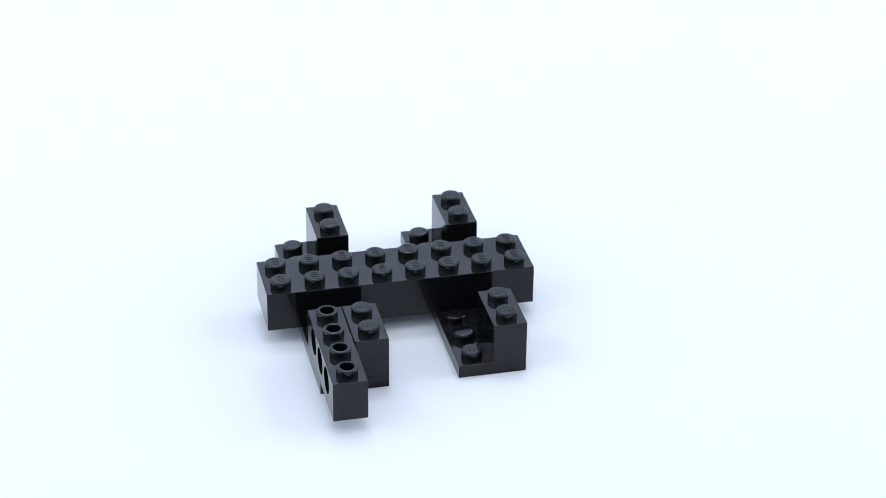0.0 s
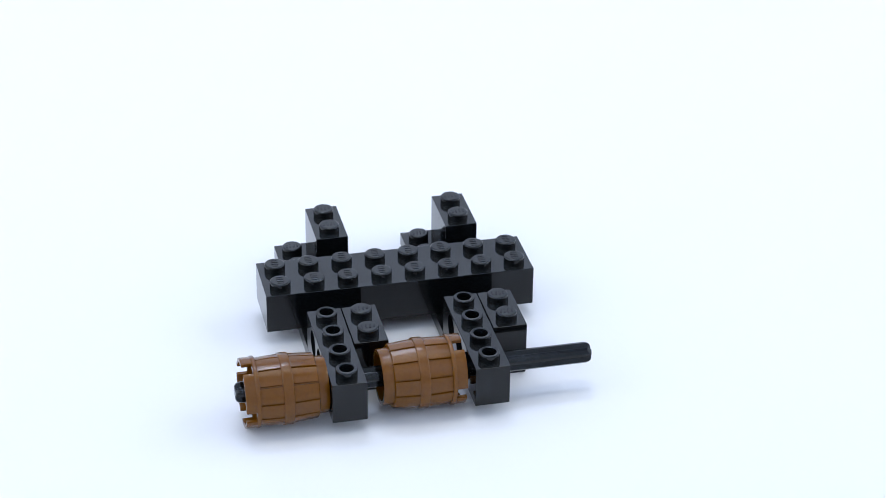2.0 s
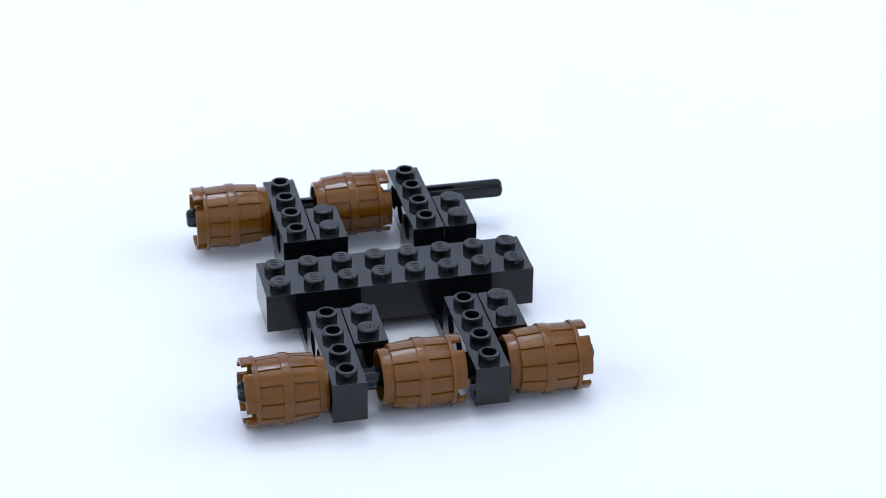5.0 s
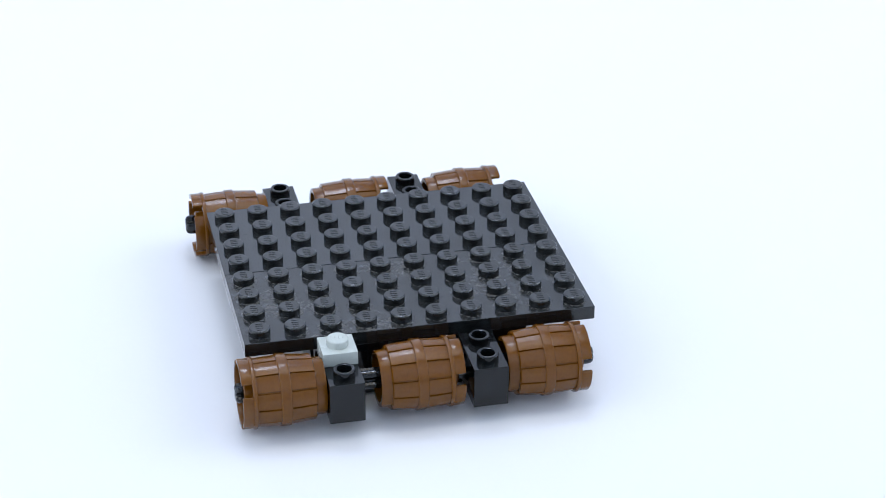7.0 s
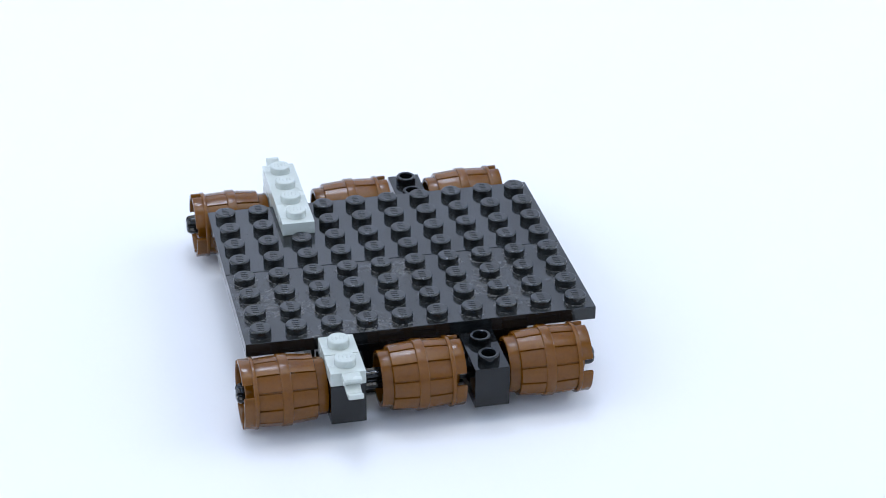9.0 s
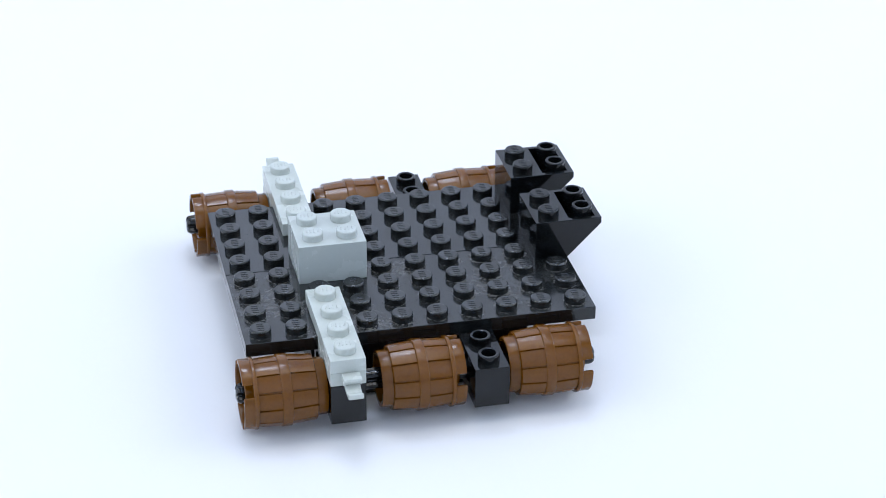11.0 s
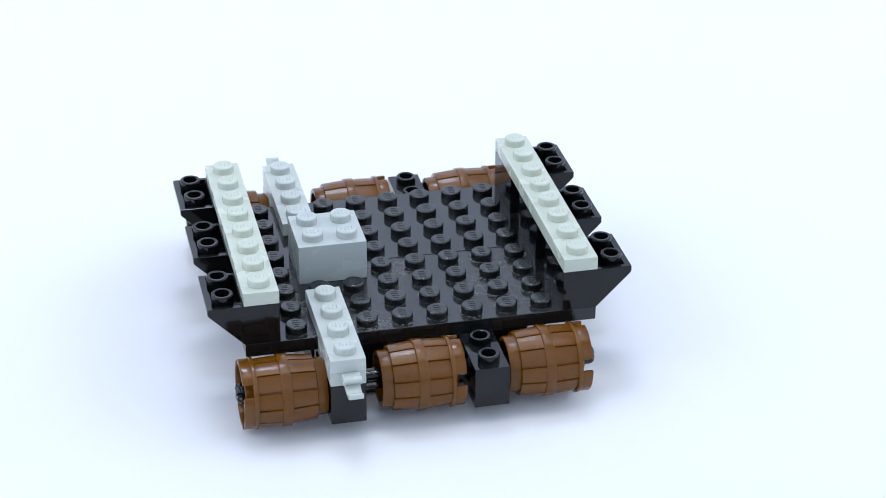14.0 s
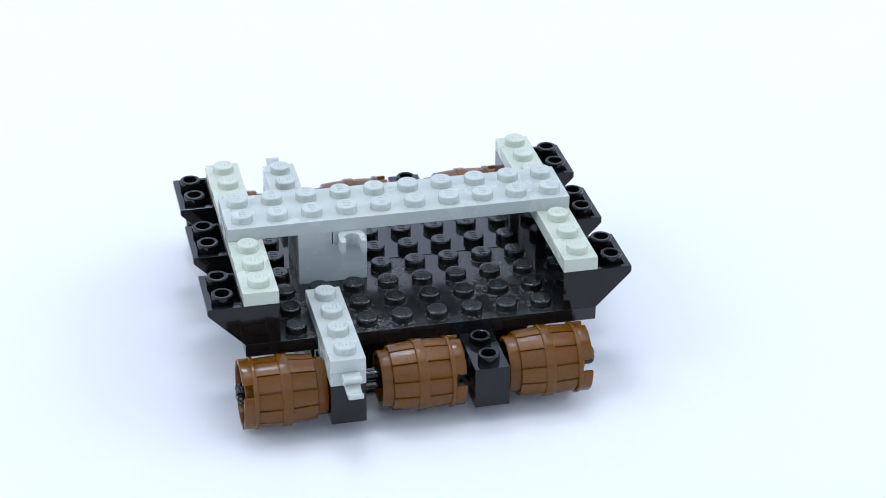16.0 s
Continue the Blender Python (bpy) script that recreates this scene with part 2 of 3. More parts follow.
# ---- bricks with more shape ----
def beam_body():
    """A brick of 1 by 4 studs with three round cross holes, each sunk at both mouths."""
    y0, y1, high = CLEAR, 4 * U - CLEAR, 3 * P
    x0, x1 = CLEAR, U - CLEAR
    n, zc, bores = 32, 5.8 * MM, {}
    bm = bmesh.new()
    for x, out in ((x0, -1), (x1, 1)):
        def vert(y, z, depth=0.0):
            return bm.verts.new((x - out * depth, y, z))
        for ya, yb in ((y0, 4 * MM), (28 * MM, y1)):
            inner = yb if ya == y0 else ya
            outer = ya if ya == y0 else yb
            line = [vert(outer, high), vert(outer, 0)]
            heights = sorted({zc + 4 * MM * math.tan(2 * math.pi * (k + 0.5) / n) for k in range(-n // 4 + 1, n // 4 - 1)})
            line += [vert(inner, z) for z in [0.0] + [z for z in heights if 0 < z < high] + [high]]
            bm.faces.new(line)
        for c in (1, 2, 3):
            yc = c * U
            outer, rim, step, bore = [], [], [], []
            for k in range(n):
                a = 2 * math.pi * (k + 0.5) / n
                ca, sa = math.cos(a), math.sin(a)
                top = (high - zc) if sa > 0 else zc
                f = min(4 * MM / max(abs(ca), 1e-9), top / max(abs(sa), 1e-9))
                outer.append(vert(yc + f * ca, zc + f * sa))
                rim.append(vert(yc + 3.1 * MM * ca, zc + 3.1 * MM * sa))
                step.append(vert(yc + 3.05 * MM * ca, zc + 3.05 * MM * sa, 0.85 * MM))
                bore.append(vert(yc + 2.5 * MM * ca, zc + 2.5 * MM * sa, 0.85 * MM))
            for a, b in ((rim, step), (step, bore)):
                for k in range(n):
                    bm.faces.new((a[k], a[(k + 1) % n], b[(k + 1) % n], b[k]))
            for k in range(n):
                p, q = outer[k], outer[(k + 1) % n]
                face = [p, q, rim[(k + 1) % n], rim[k]]
                if abs(p.co.y - q.co.y) > 1e-7 and abs(p.co.z - q.co.z) > 1e-7:
                    side = yc + (4 * MM if p.co.y + q.co.y > 2 * yc else -4 * MM)
                    face.insert(1, vert(side, high if p.co.z + q.co.z > 2 * zc else 0.0))
                bm.faces.new(face)
            bores[(out, c)] = bore
    for c in (1, 2, 3):
        a, b = bores[(-1, c)], bores[(1, c)]
        for k in range(n):
            bm.faces.new((a[k], a[(k + 1) % n], b[(k + 1) % n], b[k]))
    bmesh.ops.remove_doubles(bm, verts=bm.verts, dist=2e-6)
    for z in (0.0, high):
        ring = []
        for x, back in ((x0, False), (x1, True)):
            ring += sorted((v for v in bm.verts if abs(v.co.z - z) < 1e-6 and abs(v.co.x - x) < 1e-6), key=lambda v: v.co.y, reverse=back)
        bm.faces.new(ring)
    for y in (y0, y1):
        end = {(round(v.co.x, 6), round(v.co.z, 6)): v for v in bm.verts if abs(v.co.y - y) < 1e-6}
        bm.faces.new([end[k] for k in ((round(x0, 6), 0.0), (round(x1, 6), 0.0), (round(x1, 6), round(high, 6)), (round(x0, 6), round(high, 6)))])
    bmesh.ops.recalc_face_normals(bm, faces=bm.faces)
    bm.normal_update()

    def shared(e):
        tests = [lambda v: abs(v.co.x - x0) < 1e-6, lambda v: abs(v.co.x - x1) < 1e-6, lambda v: abs(v.co.y - y0) < 1e-6,
                 lambda v: abs(v.co.y - y1) < 1e-6, lambda v: abs(v.co.z) < 1e-6, lambda v: abs(v.co.z - high) < 1e-6]
        return sum(t(e.verts[0]) and t(e.verts[1]) for t in tests) >= 2
    bmesh.ops.bevel(bm, geom=[e for e in bm.edges if shared(e)], offset=ROUND, segments=2, profile=0.5, affect="EDGES", clamp_overlap=False)
    bm.normal_update()
    top = max((f for f in bm.faces if f.normal.z > 0.99), key=lambda f: f.calc_area())
    edges = list(top.edges)
    bmesh.ops.delete(bm, geom=[top], context="FACES_ONLY")
    for j in range(4):
        mouth, deep = ([bm.verts.new((0.5 * U + 1.6 * MM * math.cos(2 * math.pi * k / 36), (j + 0.5) * U + 1.6 * MM * math.sin(2 * math.pi * k / 36), z))
                        for k in range(36)] for z in (high, high - 2.6 * MM))
        for k in range(36):
            i = (k + 1) % 36
            edges.append(bm.faces.new((mouth[k], mouth[i], deep[i], deep[k])).edges[0])
        bm.faces.new(deep)
    edges = [e for e in edges if e.is_valid and len(e.link_faces) < 2]
    bmesh.ops.triangle_fill(bm, edges=edges, use_beauty=True, normal=(0, 0, 1))
    return bm


def beam(label, group):
    ob = thing("beam_brick", label, "building brick", group)
    part("body", finish("body", beam_body(), BLACK), ob)
    mesh = tube_stud_mesh(BLACK)
    for j in range(4):
        part("hollow_stud", mesh, ob, pose(0.5 * U, (j + 0.5) * U, 3 * P))
    return ob


def slope(label, group):
    """An inverted slope of 2 by 2 studs: one stud wide below, two above, with an open pocket over the slant."""
    ob = thing("inverted_slope_brick", label, "building brick", group)
    bm = bmesh.new()
    w, h, lip = 2 * U - CLEAR, 3 * P, 1.5 * MM
    y0, y1 = CLEAR, 2 * U - CLEAR
    add_prism(bm, [(CLEAR, 0), (U, 0), (w, h - lip), (w, h), (CLEAR, h)], y0, y1)
    soften(bm, ROUND, 2, 30)
    bm.normal_update()
    top = max((f for f in bm.faces if f.normal.z > 0.99), key=lambda f: f.calc_area())
    rim = [v for v in top.verts]
    bmesh.ops.delete(bm, geom=[top], context="FACES_ONLY")
    x0, x1, ya, yb, floor = U + 0.2 * MM, w - 1.4 * MM, y0 + 1.1 * MM, y1 - 1.1 * MM, h - 3.6 * MM
    hole = [bm.verts.new((x, y, h)) for x, y in ((x0, ya), (x1, ya), (x1, yb), (x0, yb))]
    deep = [bm.verts.new((x, y, floor)) for x, y in ((x0, ya), (x1 - 1.6 * MM, ya), (x1 - 1.6 * MM, yb), (x0, yb))]
    bm.faces.new(deep)
    for i in range(4):
        bm.faces.new((hole[i], hole[(i + 1) % 4], deep[(i + 1) % 4], deep[i]))
    ends = []
    for hv in hole:
        ends.append(min(rim, key=lambda v: abs((v.co.x > U) - (hv.co.x > x0 + MM)) * 10 + abs(v.co.y - hv.co.y)))
    for i in range(4):
        j = (i + 1) % 4
        bm.faces.new((ends[i], ends[j], hole[j], hole[i]))
    part("body", finish("body", bm, BLACK), ob)
    mesh = tube_stud_mesh(BLACK, 3.7 * MM)
    for j in range(2):
        part("stud", stud(BLACK, 90), ob, pose(0.5 * U, (j + 0.5) * U, h))
        part("hollow_stud", mesh, ob, pose(1.5 * U + 0.1 * MM, (j + 0.5) * U, h))
    return ob


def clip_plate(label, mat, pieces, group=""):
    """A plate of one stud whose clip reaches out from its side; each piece of the clip is a width and an outline of (out, up), in millimetres."""
    ob = thing("clip_plate", label, "building plate", group)
    part("body", finish("body", shell(1, 1, 1), mat), ob)
    put_studs(ob, mat, 1, 1, P, 0)
    for name, width, outline in pieces:
        bm = bmesh.new()
        add_prism(bm, [(-a * MM + 0.1 * MM, b * MM) for a, b in outline], U / 2 - width * MM / 2 + 0.5 * MM, U / 2 + width * MM / 2 + 0.5 * MM, "yz")
        soften(bm, 0.16 * MM, 3, 50)
        part(name, finish("clip", bm, mat), ob)
    return ob


def fork_plate(label, mat, group=""):
    """A plate of one stud with an open clip of two prongs lying in its own plane."""
    ob = thing("clip_plate", label, "building plate", group)
    part("body", finish("body", shell(1, 1, 1), mat), ob)
    put_studs(ob, mat, 1, 1, P, 0)
    bm = bmesh.new()
    r, cy = 1.72, -2.9
    line = [(-2.3, 0.1), (-2.95, -1.0), (-3.1, -2.8), (-3.0, -5.3), (-1.8, -5.3)]
    for k in range(13):
        a = radians(205 - k * (230 / 12))
        line.append((r * math.cos(a), cy + r * math.sin(a)))
    line += [(1.8, -5.3), (3.0, -5.3), (3.1, -2.8), (2.95, -1.0), (2.3, 0.1)]
    add_prism(bm, [(4 * MM + a * MM, b * MM) for a, b in line], 0.0, P - 0.02 * MM, "xy")
    soften(bm, 0.12 * MM, 2, 50)
    part("clip", finish("clip", bm, mat), ob)
    return ob


def ragged_edge(length):
    """A torn, uneven ridge of plastic along the upper edge of a plate's side."""
    rng = random.Random(5)
    bm = bmesh.new()
    n, rows = 110, []
    swell = 0.5
    for k in range(n + 1):
        y = CLEAR + (length - 2 * CLEAR) * k / n
        swell = min(1.0, max(0.05, swell + rng.uniform(-0.35, 0.35)))
        out, low = (0.05 + 0.22 * swell) * MM, P - (0.5 + 0.9 * rng.random() * swell) * MM
        rows.append([bm.verts.new(v) for v in ((CLEAR + 0.15 * MM, y, low), (CLEAR - out * 0.6, y, low + 0.2 * MM), (CLEAR - out, y, P - 0.10 * MM),
                                               (CLEAR - out * 0.4, y, P + 0.06 * MM * swell), (CLEAR + 0.25 * MM, y, P - 0.02 * MM))])
    for a, b in zip(rows, rows[1:]):
        for k in range(5):
            bm.faces.new((a[k], b[k], b[(k + 1) % 5], a[(k + 1) % 5]))
    bm.faces.new(rows[0])
    bm.faces.new(rows[-1][::-1])
    return bm


# ---- barrel and axle ----
BL = 18.6 * MM


def stave_wall():
    """The bulging wall of twelve staves with grooves between them."""
    bm = bmesh.new()
    x0, x1 = 2.3 * MM, 15.9 * MM
    rows, ring = 15, []
    steps = (0.0, 0.8, 1.8, 8.0, 15.0, 22.0, 28.2, 29.2)
    for i in range(rows):
        u = i / (rows - 1)
        x = x0 + (x1 - x0) * (u if i != 1 else 0.016)
        r = 7.1 * MM - (0.22 * MM if i == 0 else 0.0) + 0.3 * MM * u + 0.42 * MM * (1 - (2 * u - 1.0) ** 2)
        line = []
        for s in range(12):
            for a in steps:
                dip = 0.40 * MM if a in (0.0, 0.8, 29.2) else 0.0
                t = radians(8 + s * 30 + a)
                line.append(bm.verts.new((x, (r - dip) * math.cos(t), (r - dip) * math.sin(t))))
        ring.append(line)
    n = len(ring[0])
    for a, b in zip(ring, ring[1:]):
        for k in range(n):
            bm.faces.new((a[k], a[(k + 1) % n], b[(k + 1) % n], b[k]))
    inner = []
    for x, r in ((x1, 6.4), (14.9 * MM, 6.3), (14.9 * MM, 2.6), (13.9 * MM, 2.6), (13.9 * MM, 5.6), (x0, 5.3)):
        inner.append([bm.verts.new((x, r * MM * v.co.y / math.hypot(v.co.y, v.co.z), r * MM * v.co.z / math.hypot(v.co.y, v.co.z))) for v in ring[-1]])
    chain = [ring[-1]] + inner + [ring[0]]
    for a, b in zip(chain, chain[1:]):
        for k in range(n):
            bm.faces.new((a[k], a[(k + 1) % n], b[(k + 1) % n], b[k]))
    return bm


def hoop(x0, x1, r, inner):
    e = 0.32 * MM
    bend = [(e * (1 - math.sin(radians(a))), e * (1 - math.cos(radians(a)))) for a in (0, 22.5, 45, 67.5, 90)]
    line = [(inner, x0)] + [(r - d, x0 + h) for d, h in bend] + [(r - d, x1 - h) for d, h in bend[::-1]] + [(inner, x1)]
    return lathe(line, 72, "x", True)


def tooth_mesh():
    bm = bmesh.new()
    x0, x1, ri, ro = 16.1 * MM, BL, 6.85 * MM, 7.80 * MM
    half, n, lines = 34.5, 14, []
    for k in range(n + 1):
        a = radians(-half + 2 * half * k / n)
        c, s = math.cos(a), math.sin(a)
        lines.append([bm.verts.new((x, r * c, r * s)) for x, r in ((x0, ri), (x0, ro), (x1, ro), (x1, ri))])
    for a, b in zip(lines, lines[1:]):
        for k in range(4):
            bm.faces.new((a[k], a[(k + 1) % 4], b[(k + 1) % 4], b[k]))
    bm.faces.new(lines[0])
    bm.faces.new(lines[-1][::-1])
    soften(bm, 0.20 * MM, 3, 60)
    return bm


def barrel(label, group):
    """A barrel along x: its neck at 0, its notched rim at the far end."""
    ob = thing("barrel", label, "barrel", group)
    part("stave_wall", finish("stave_wall", stave_wall(), BROWN, 30), ob)
    neck = lathe([(5.3 * MM, 0.1 * MM), (6.05 * MM, 0), (6.2 * MM, 0.06 * MM), (6.3 * MM, 0.25 * MM), (6.4 * MM, 2.6 * MM), (5.3 * MM, 2.6 * MM)], 64, "x", True)
    part("neck", finish("neck", neck, BROWN, 30), ob)
    part("hoop", finish("hoop", hoop(7.9 * MM, 10.3 * MM, 7.98 * MM, 7.1 * MM), BROWN, 30), ob)
    part("hoop", finish("rim_hoop", hoop(15.3 * MM, 16.3 * MM, 7.98 * MM, 6.7 * MM), BROWN, 30), ob)
    sleeve = lathe([(2.5 * MM, 13.5 * MM), (3.4 * MM, 13.5 * MM), (3.4 * MM, 17.6 * MM), (3.25 * MM, 17.8 * MM), (2.5 * MM, 17.8 * MM)], 40, "x", True)
    part("sleeve", finish("sleeve", sleeve, BROWN, 30), ob)
    mesh = finish("tooth", tooth_mesh(), BROWN, 20)
    for k in range(4):
        part("tooth", mesh, ob, pose(0, 0, 0, 90 * k))
    return ob


def axle(label, group):
    """A cross-shaped axle, ten studs long, its ends rounded off."""
    ob = thing("axle", label, "axle", group)
    bm = bmesh.new()
    w, r = 0.92, 2.38
    arm = [(r - 0.25, -w), (r - 0.05, -w * 0.45), (r, 0), (r - 0.05, w * 0.45), (r - 0.25, w), (w + 0.18, w), (w, w + 0.18)]
    line = []
    for k in range(4):
        c, s = (1, 0, -1, 0)[k], (0, 1, 0, -1)[k]
        line += [((a * c - b * s) * MM, (a * s + b * c) * MM) for a, b in arm]
    rings = []
    for x, f in ((0, 0.62), (0.25, 0.82), (0.7, 0.95), (1.3, 1.0), (79.2, 1.0), (79.9, 0.95), (80.35, 0.82), (80.6, 0.62)):
        rings.append([bm.verts.new((x * MM, a * f, b * f)) for a, b in line])
    n = len(line)
    for a, b in zip(rings, rings[1:]):
        for k in range(n):
            bm.faces.new((a[k], a[(k + 1) % n], b[(k + 1) % n], b[k]))
    bm.faces.new(rings[0])
    bm.faces.new(rings[-1][::-1])
    part("shaft", finish("shaft", bm, BLACK, 25), ob)
    return ob


# ---- the table and the white tent around it ----
def sweep():
    """White paper: it lies on the table and rises in a curve at the back."""
    bm = bmesh.new()
    line = [(-0.75, 0.0), (-0.3, 0.0), (0.1, 0.0), (0.5, 0.0), (0.8, 0.0)]
    for k in range(1, 13):
        a = radians(90 * k / 12)
        line.append((0.8 + 0.3 * math.sin(a), 0.3 - 0.3 * math.cos(a)))
    line.append((1.1, 1.25))
    top = [[bm.verts.new((x, y, z)) for x in (-0.95, 0.0, 1.0)] for y, z in line]
    for a, b in zip(top, top[1:]):
        for k in range(2):
            bm.faces.new((a[k], a[k + 1], b[k + 1], b[k]))
    ob = new("backdrop", finish("backdrop", bm, PAPER, 60))
    tagged(ob, "seamless white paper sweep lying on the table", "backdrop", kind="structure")
    solid = ob.modifiers.new("thickness", "SOLIDIFY")
    solid.thickness, solid.offset = 0.002, 1
    return ob


sweep()


def panel(name, x0, x1, y0, y1, z0, z1, label, category, mat=CLOTH):
    bm = bmesh.new()
    add_box(bm, x0, x1, y0, y1, z0, z1)
    return tagged(new(name, finish(name, bm, mat)), label, category, kind="structure")


panel("wall_west", -0.99, -0.96, -0.79, 1.15, -0.01, 1.25, "white cloth side of the photo tent", "wall")
panel("wall_east", 1.01, 1.04, -0.79, 1.15, -0.01, 1.25, "white cloth side of the photo tent", "wall")
# Added panel, never in view: stands for the dim room behind the camera.
panel("dim_panel_south", -0.99, 1.04, -0.82, -0.79, -0.01, 1.25, "added pale grey panel standing for the dim room behind the camera", "wall", DIM)
panel("wall_north", -0.99, 1.04, 1.15, 1.18, -0.01, 1.25, "white cloth back of the photo tent", "wall")
panel("ceiling", -0.99, 1.04, -0.82, 1.18, 1.25, 1.28, "white cloth top of the photo tent", "ceiling")

# ---- the things: each with its pose in the model and the moment it is set down ----
BUILD = []


def grid(x, y, z):
    return pose(x * U, y * U, z * P)


def turned(x, y, z):
    """Turned half round on its stud field of one stud."""
    return pose((x + 1) * U, (y + 1) * U, z * P, 0, 0, 180)


def setdown(ob, t, m, spins=(), slides=()):
    BUILD.append((ob, t, m, spins, slides))
    return ob


FRONT_SPIN = ((0.0, -30.0), (6.867, -59.0))
END_SPIN = ((0.0, -30.0), (6.867, -80.0))
REAR_SPIN = ((0.0, -9.0), (8.367, -38.0), (8.867, -55.0))
AXIS_Z = P + 5.65 * MM

base = brick("long_plate", "glossy black plate lying on the white paper", "building plate", BLACK, 2, 8, 1, 0, "bottom plates")
setdown(base, 0, grid(1, -3, 0))
setdown(copy_thing(base, Matrix()), 0, grid(5, -3, 0))
setdown(brick("crossbar_brick", "glossy black brick of sixteen studs across two plates", "building brick", BLACK, 8, 2, 3, 90), 0, grid(0, 0, 1))
small = brick("small_brick", "glossy black two-stud brick on the end of a plate", "building brick", BLACK, 1, 2, 3, 0, "small black bricks")
setdown(small, 0, grid(2, -3, 1))
for x, y in ((6, -3), (2, 3), (6, 3)):
    setdown(copy_thing(small, Matrix()), 0, grid(x, y, 1))
first = beam("glossy black four-stud brick with three round holes", "black beams with holes")
setdown(first, 0, grid(1, -5, 1))
for t, x, y in ((0.367, 5, -5), (2.867, 1, 3), (3.367, 5, 3)):
    setdown(copy_thing(first, Matrix()), t, grid(x, y, 1))
rod = axle("long black cross-shaped axle through the beams' holes", "axles")
setdown(rod, 0.867, pose(-11.6 * MM, -32 * MM, AXIS_Z), FRONT_SPIN, ((0.0, -0.5), (2.367, 0.1)))
setdown(copy_thing(rod, Matrix()), 3.867, pose(-12.4 * MM, 48 * MM, AXIS_Z), REAR_SPIN, ((0.0, -1.2), (4.367, 0.0)))
cask = barrel("brown plastic barrel with a notched rim on an axle", "brown barrels")
BARRELS = ((1.367, 8.0, -32, 180, END_SPIN), (1.867, 19.9, -32, 0, FRONT_SPIN), (2.367, 48.5, -32, 0, FRONT_SPIN),
           (4.367, 7.9, 48, 180, REAR_SPIN), (4.867, 19.7, 48, 0, REAR_SPIN), (5.367, 48.4, 48, 0, REAR_SPIN))
for k, (t, x, y, half_turn, spins) in enumerate(BARRELS):
    ob = cask if k == 0 else copy_thing(cask, Matrix())
    setdown(ob, t, pose(x * MM, y * MM, AXIS_Z - 0.3 * MM, 0, 0, half_turn), spins)
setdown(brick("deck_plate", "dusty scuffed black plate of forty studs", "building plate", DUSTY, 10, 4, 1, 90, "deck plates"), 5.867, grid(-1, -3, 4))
setdown(brick("deck_plate", "black plate of forty studs, its sheen raised in the material", "building plate", RAISED_SHEEN, 10, 4, 1, 90, "deck plates"), 6.367, grid(-1, 1, 4))
single = brick("single_plate", "pale grey one-stud plate on a black beam", "building plate", PALE, 1, 1, 1, 0, "pale one-stud plates")
setdown(single, 6.867, grid(1, -4, 4))
setdown(copy_thing(single, Matrix()), 7.867, grid(1, 5, 4))
LOW_CLIP = (("upper_lug", 4.0, ((0, 1.1), (2.0, 1.1), (2.3, 1.7), (2.9, 2.1), (3.1, 2.6), (2.8, 3.05), (2.2, 3.18), (0, 3.18))),
            ("lower_arm", 3.3, ((0, 0.02), (5.7, 0.02), (6.4, 0.25), (6.75, 0.8), (6.6, 1.5), (6.1, 1.5), (5.4, 1.0), (4.4, 0.75), (3.4, 0.85), (2.6, 1.2), (2.0, 1.6), (0, 1.6))))
HIGH_CLIP = (("clip", 3.1, ((0, 0.02), (2.2, 0.2), (4.4, 1.6), (6.6, 4.6), (6.4, 5.4), (5.6, 5.4), (4.6, 4.2), (3.2, 3.4), (0, 3.18))),)
setdown(clip_plate("pale grey one-stud plate with a clip reaching outward", PALE, LOW_CLIP, "pale clip plates"), 7.367, grid(1, -5, 4))
setdown(clip_plate("pale grey one-stud plate with a raised clip", PALE, HIGH_CLIP, "pale clip plates"), 8.367, turned(1, 6, 4))
strip = brick("strip_plate", "pale grey four-stud plate bridging deck and beam", "building plate", PALE, 1, 4, 1, 0, "pale four-stud plates")
setdown(strip, 8.867, grid(1, 3, 5))
setdown(copy_thing(strip, Matrix()), 9.367, grid(1, -5, 5))
setdown(brick("square_brick", "bluish grey four-stud brick on the black deck", "building brick", STONE, 2, 2, 3, 0), 9.867, grid(1, 0, 5))
wedge = slope("glossy black inverted slope brick at the deck's edge", "black inverted slopes")
for k, (t, y) in enumerate(((10.367, 3), (10.867, 0), (11.367, -3))):
    setdown(wedge if k == 0 else copy_thing(wedge, Matrix()), t, grid(8, y, 5))
for t, y in ((11.867, 3), (12.367, 0), (12.867, -3)):
    setdown(copy_thing(wedge, Matrix()), t, pose(0, (y + 2) * U, 5 * P, 0, 0, 180))
rail = brick("rail_plate", "yellowed pale grey eight-stud plate on black slopes", "building plate", AGED, 1, 8, 1, 0, "yellowed rail plates")
setdown(rail, 13.367, grid(8, -3, 8))
chipped = copy_thing(rail, Matrix())
tagged(chipped, "yellowed pale grey eight-stud plate with one ragged, chipped edge")
part("chipped_edge", finish("chipped_edge", ragged_edge(8 * U), AGED, 40), chipped, None, "ragged flash of worn plastic")
setdown(chipped, 13.867, grid(-1, -3, 8))
setdown(brick("double_plate", "bluish grey two-stud plate on a grey brick", "building plate", STONE, 1, 2, 1, 0), 14.367, grid(1, 0, 8))
fork = fork_plate("bluish grey one-stud plate with a two-pronged clip", STONE, "grey clip plates")
setdown(fork, 14.867, turned(2, 1, 8))
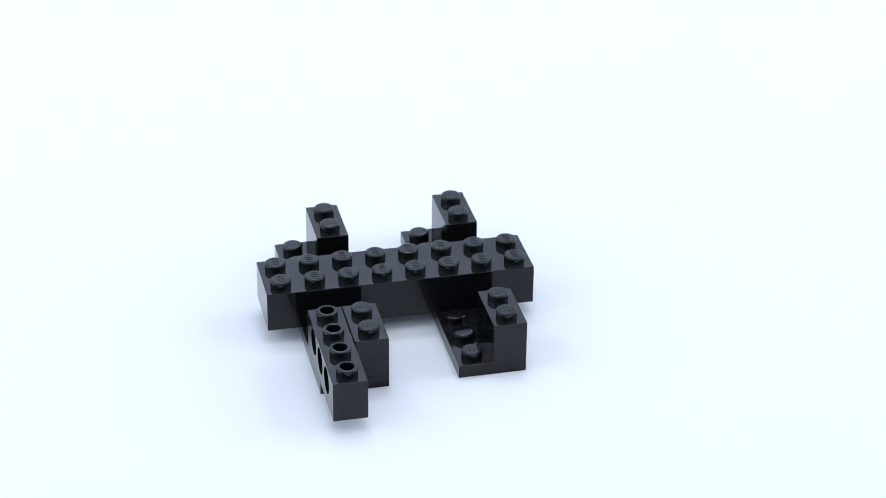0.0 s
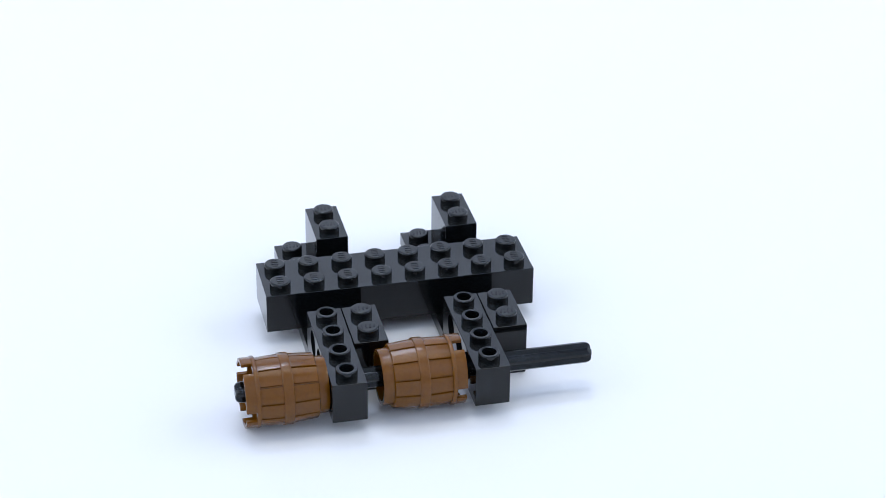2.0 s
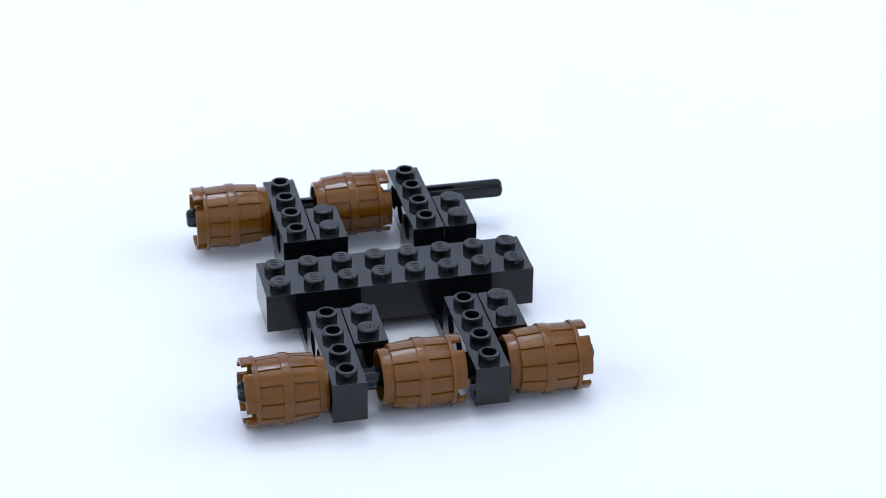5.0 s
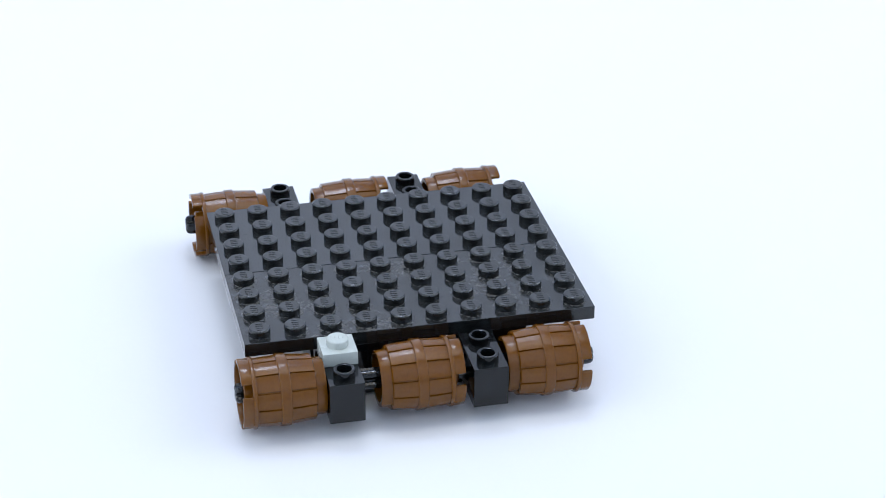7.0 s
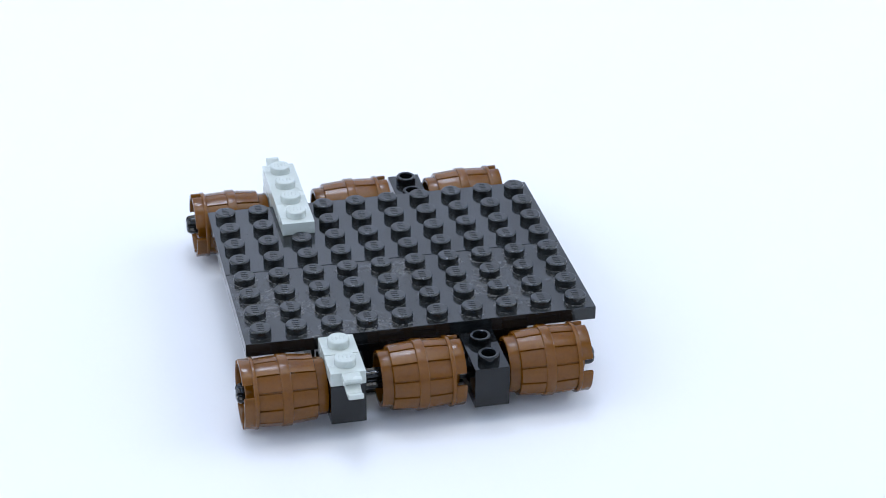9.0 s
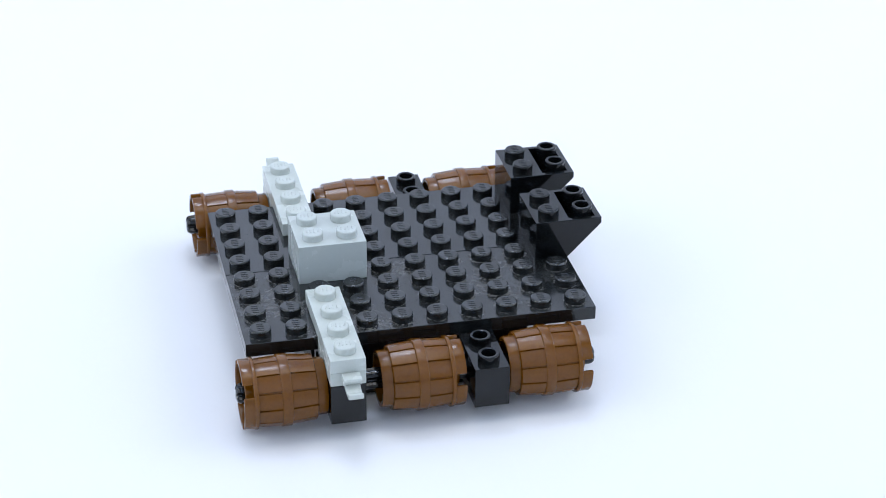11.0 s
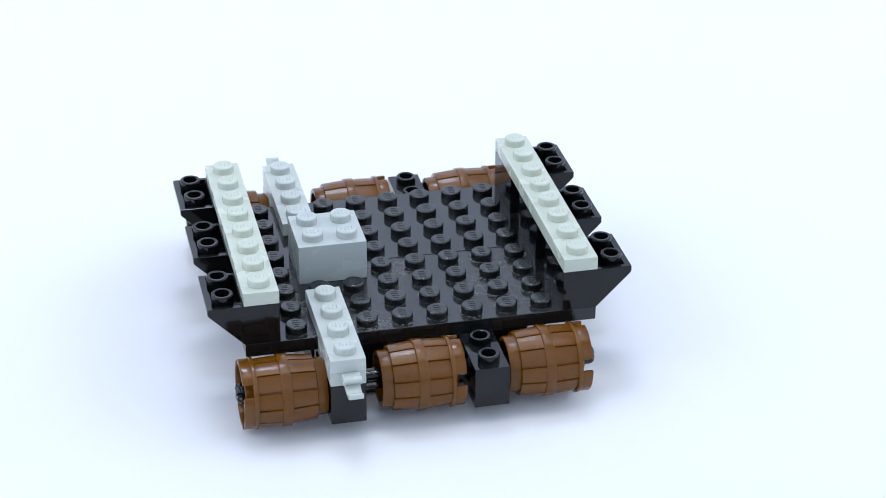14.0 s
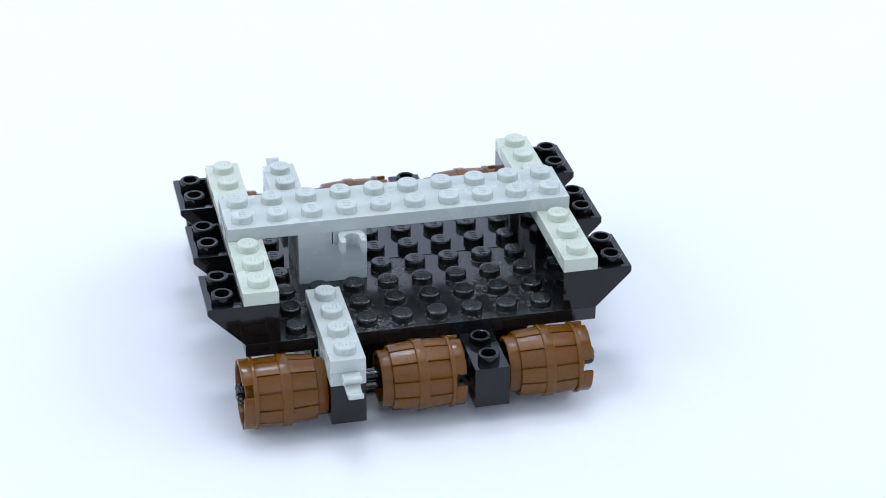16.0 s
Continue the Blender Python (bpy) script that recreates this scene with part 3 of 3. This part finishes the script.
setdown(copy_thing(fork, Matrix()), 15.367, grid(2, 0, 8))
setdown(brick("bridge_plate", "pale bluish grey plate of twenty studs between the rails", "building plate", PALE, 10, 2, 1, 90), 15.867, grid(-1, 0, 9))

# ---- movement ----
CENTRE = Vector((0.032, 0.008, 0))


def settled(dx, dy, rx, rz):
    """How the model lies on the paper: shifted in millimetres, leaning and turned in degrees; its lowest edge touches."""
    lift = 0.032 * abs(math.sin(radians(rx)))
    return Matrix.Translation(CENTRE + Vector((dx * MM, dy * MM, lift))) @ pose(0, 0, 0, rx, 0, rz) @ Matrix.Translation(-CENTRE)


LIES = ((0.0, settled(0.65, 2.73, 0.615, 0.245)), (0.367, settled(0.55, 2.45, 0.615, 0.245)), (1.367, settled(0.41, 2.12, 0.615, 0.245)),
        (5.867, settled(0.25, 1.0, 0.1, 0.1)), (6.367, settled(-0.2, 0.12, -0.615, 0.0)), (7.367, settled(0.0, 0.0, -0.615, 0.0)))


def latest(rows, t):
    return [v for s, v in rows if s <= t + 1e-6][-1]


def motions():
    """Each thing waits on the table beside the model, is set down at its moment, and then shifts with the model."""
    for k, (ob, t0, m, spins, slides) in enumerate(BUILD):
        def at(t):
            turn = pose(0, 0, 0, latest(spins, t)) if spins else Matrix()
            slid = Vector((latest(slides, t) * MM if slides else 0.0, 0, 0))
            return latest(LIES, t) @ Matrix.Translation(m.translation + slid) @ turn @ m.to_3x3().to_4x4()
        waiting = spins and 7.9 * MM or 0.0
        rest = Matrix.Translation((0.36 + 0.10 * (k % 5), -0.62 + 0.085 * (k // 5), waiting)) @ m.to_3x3().to_4x4()
        rows = []
        if t0 > 0:
            rows += [(0, rest), (t0 - STEP, rest), (t0, at(t0))]
        else:
            rows.append((0, at(0)))
        for t in sorted({s for s, _ in LIES} | {s for s, _ in spins} | {s for s, _ in slides}):
            if t > t0 + 1e-6:
                rows += [(t - STEP, at(t - STEP)), (t, at(t))]
        if rows[-1][0] < END:
            rows.append((END, at(END)))
        walk(ob, rows)


motions()
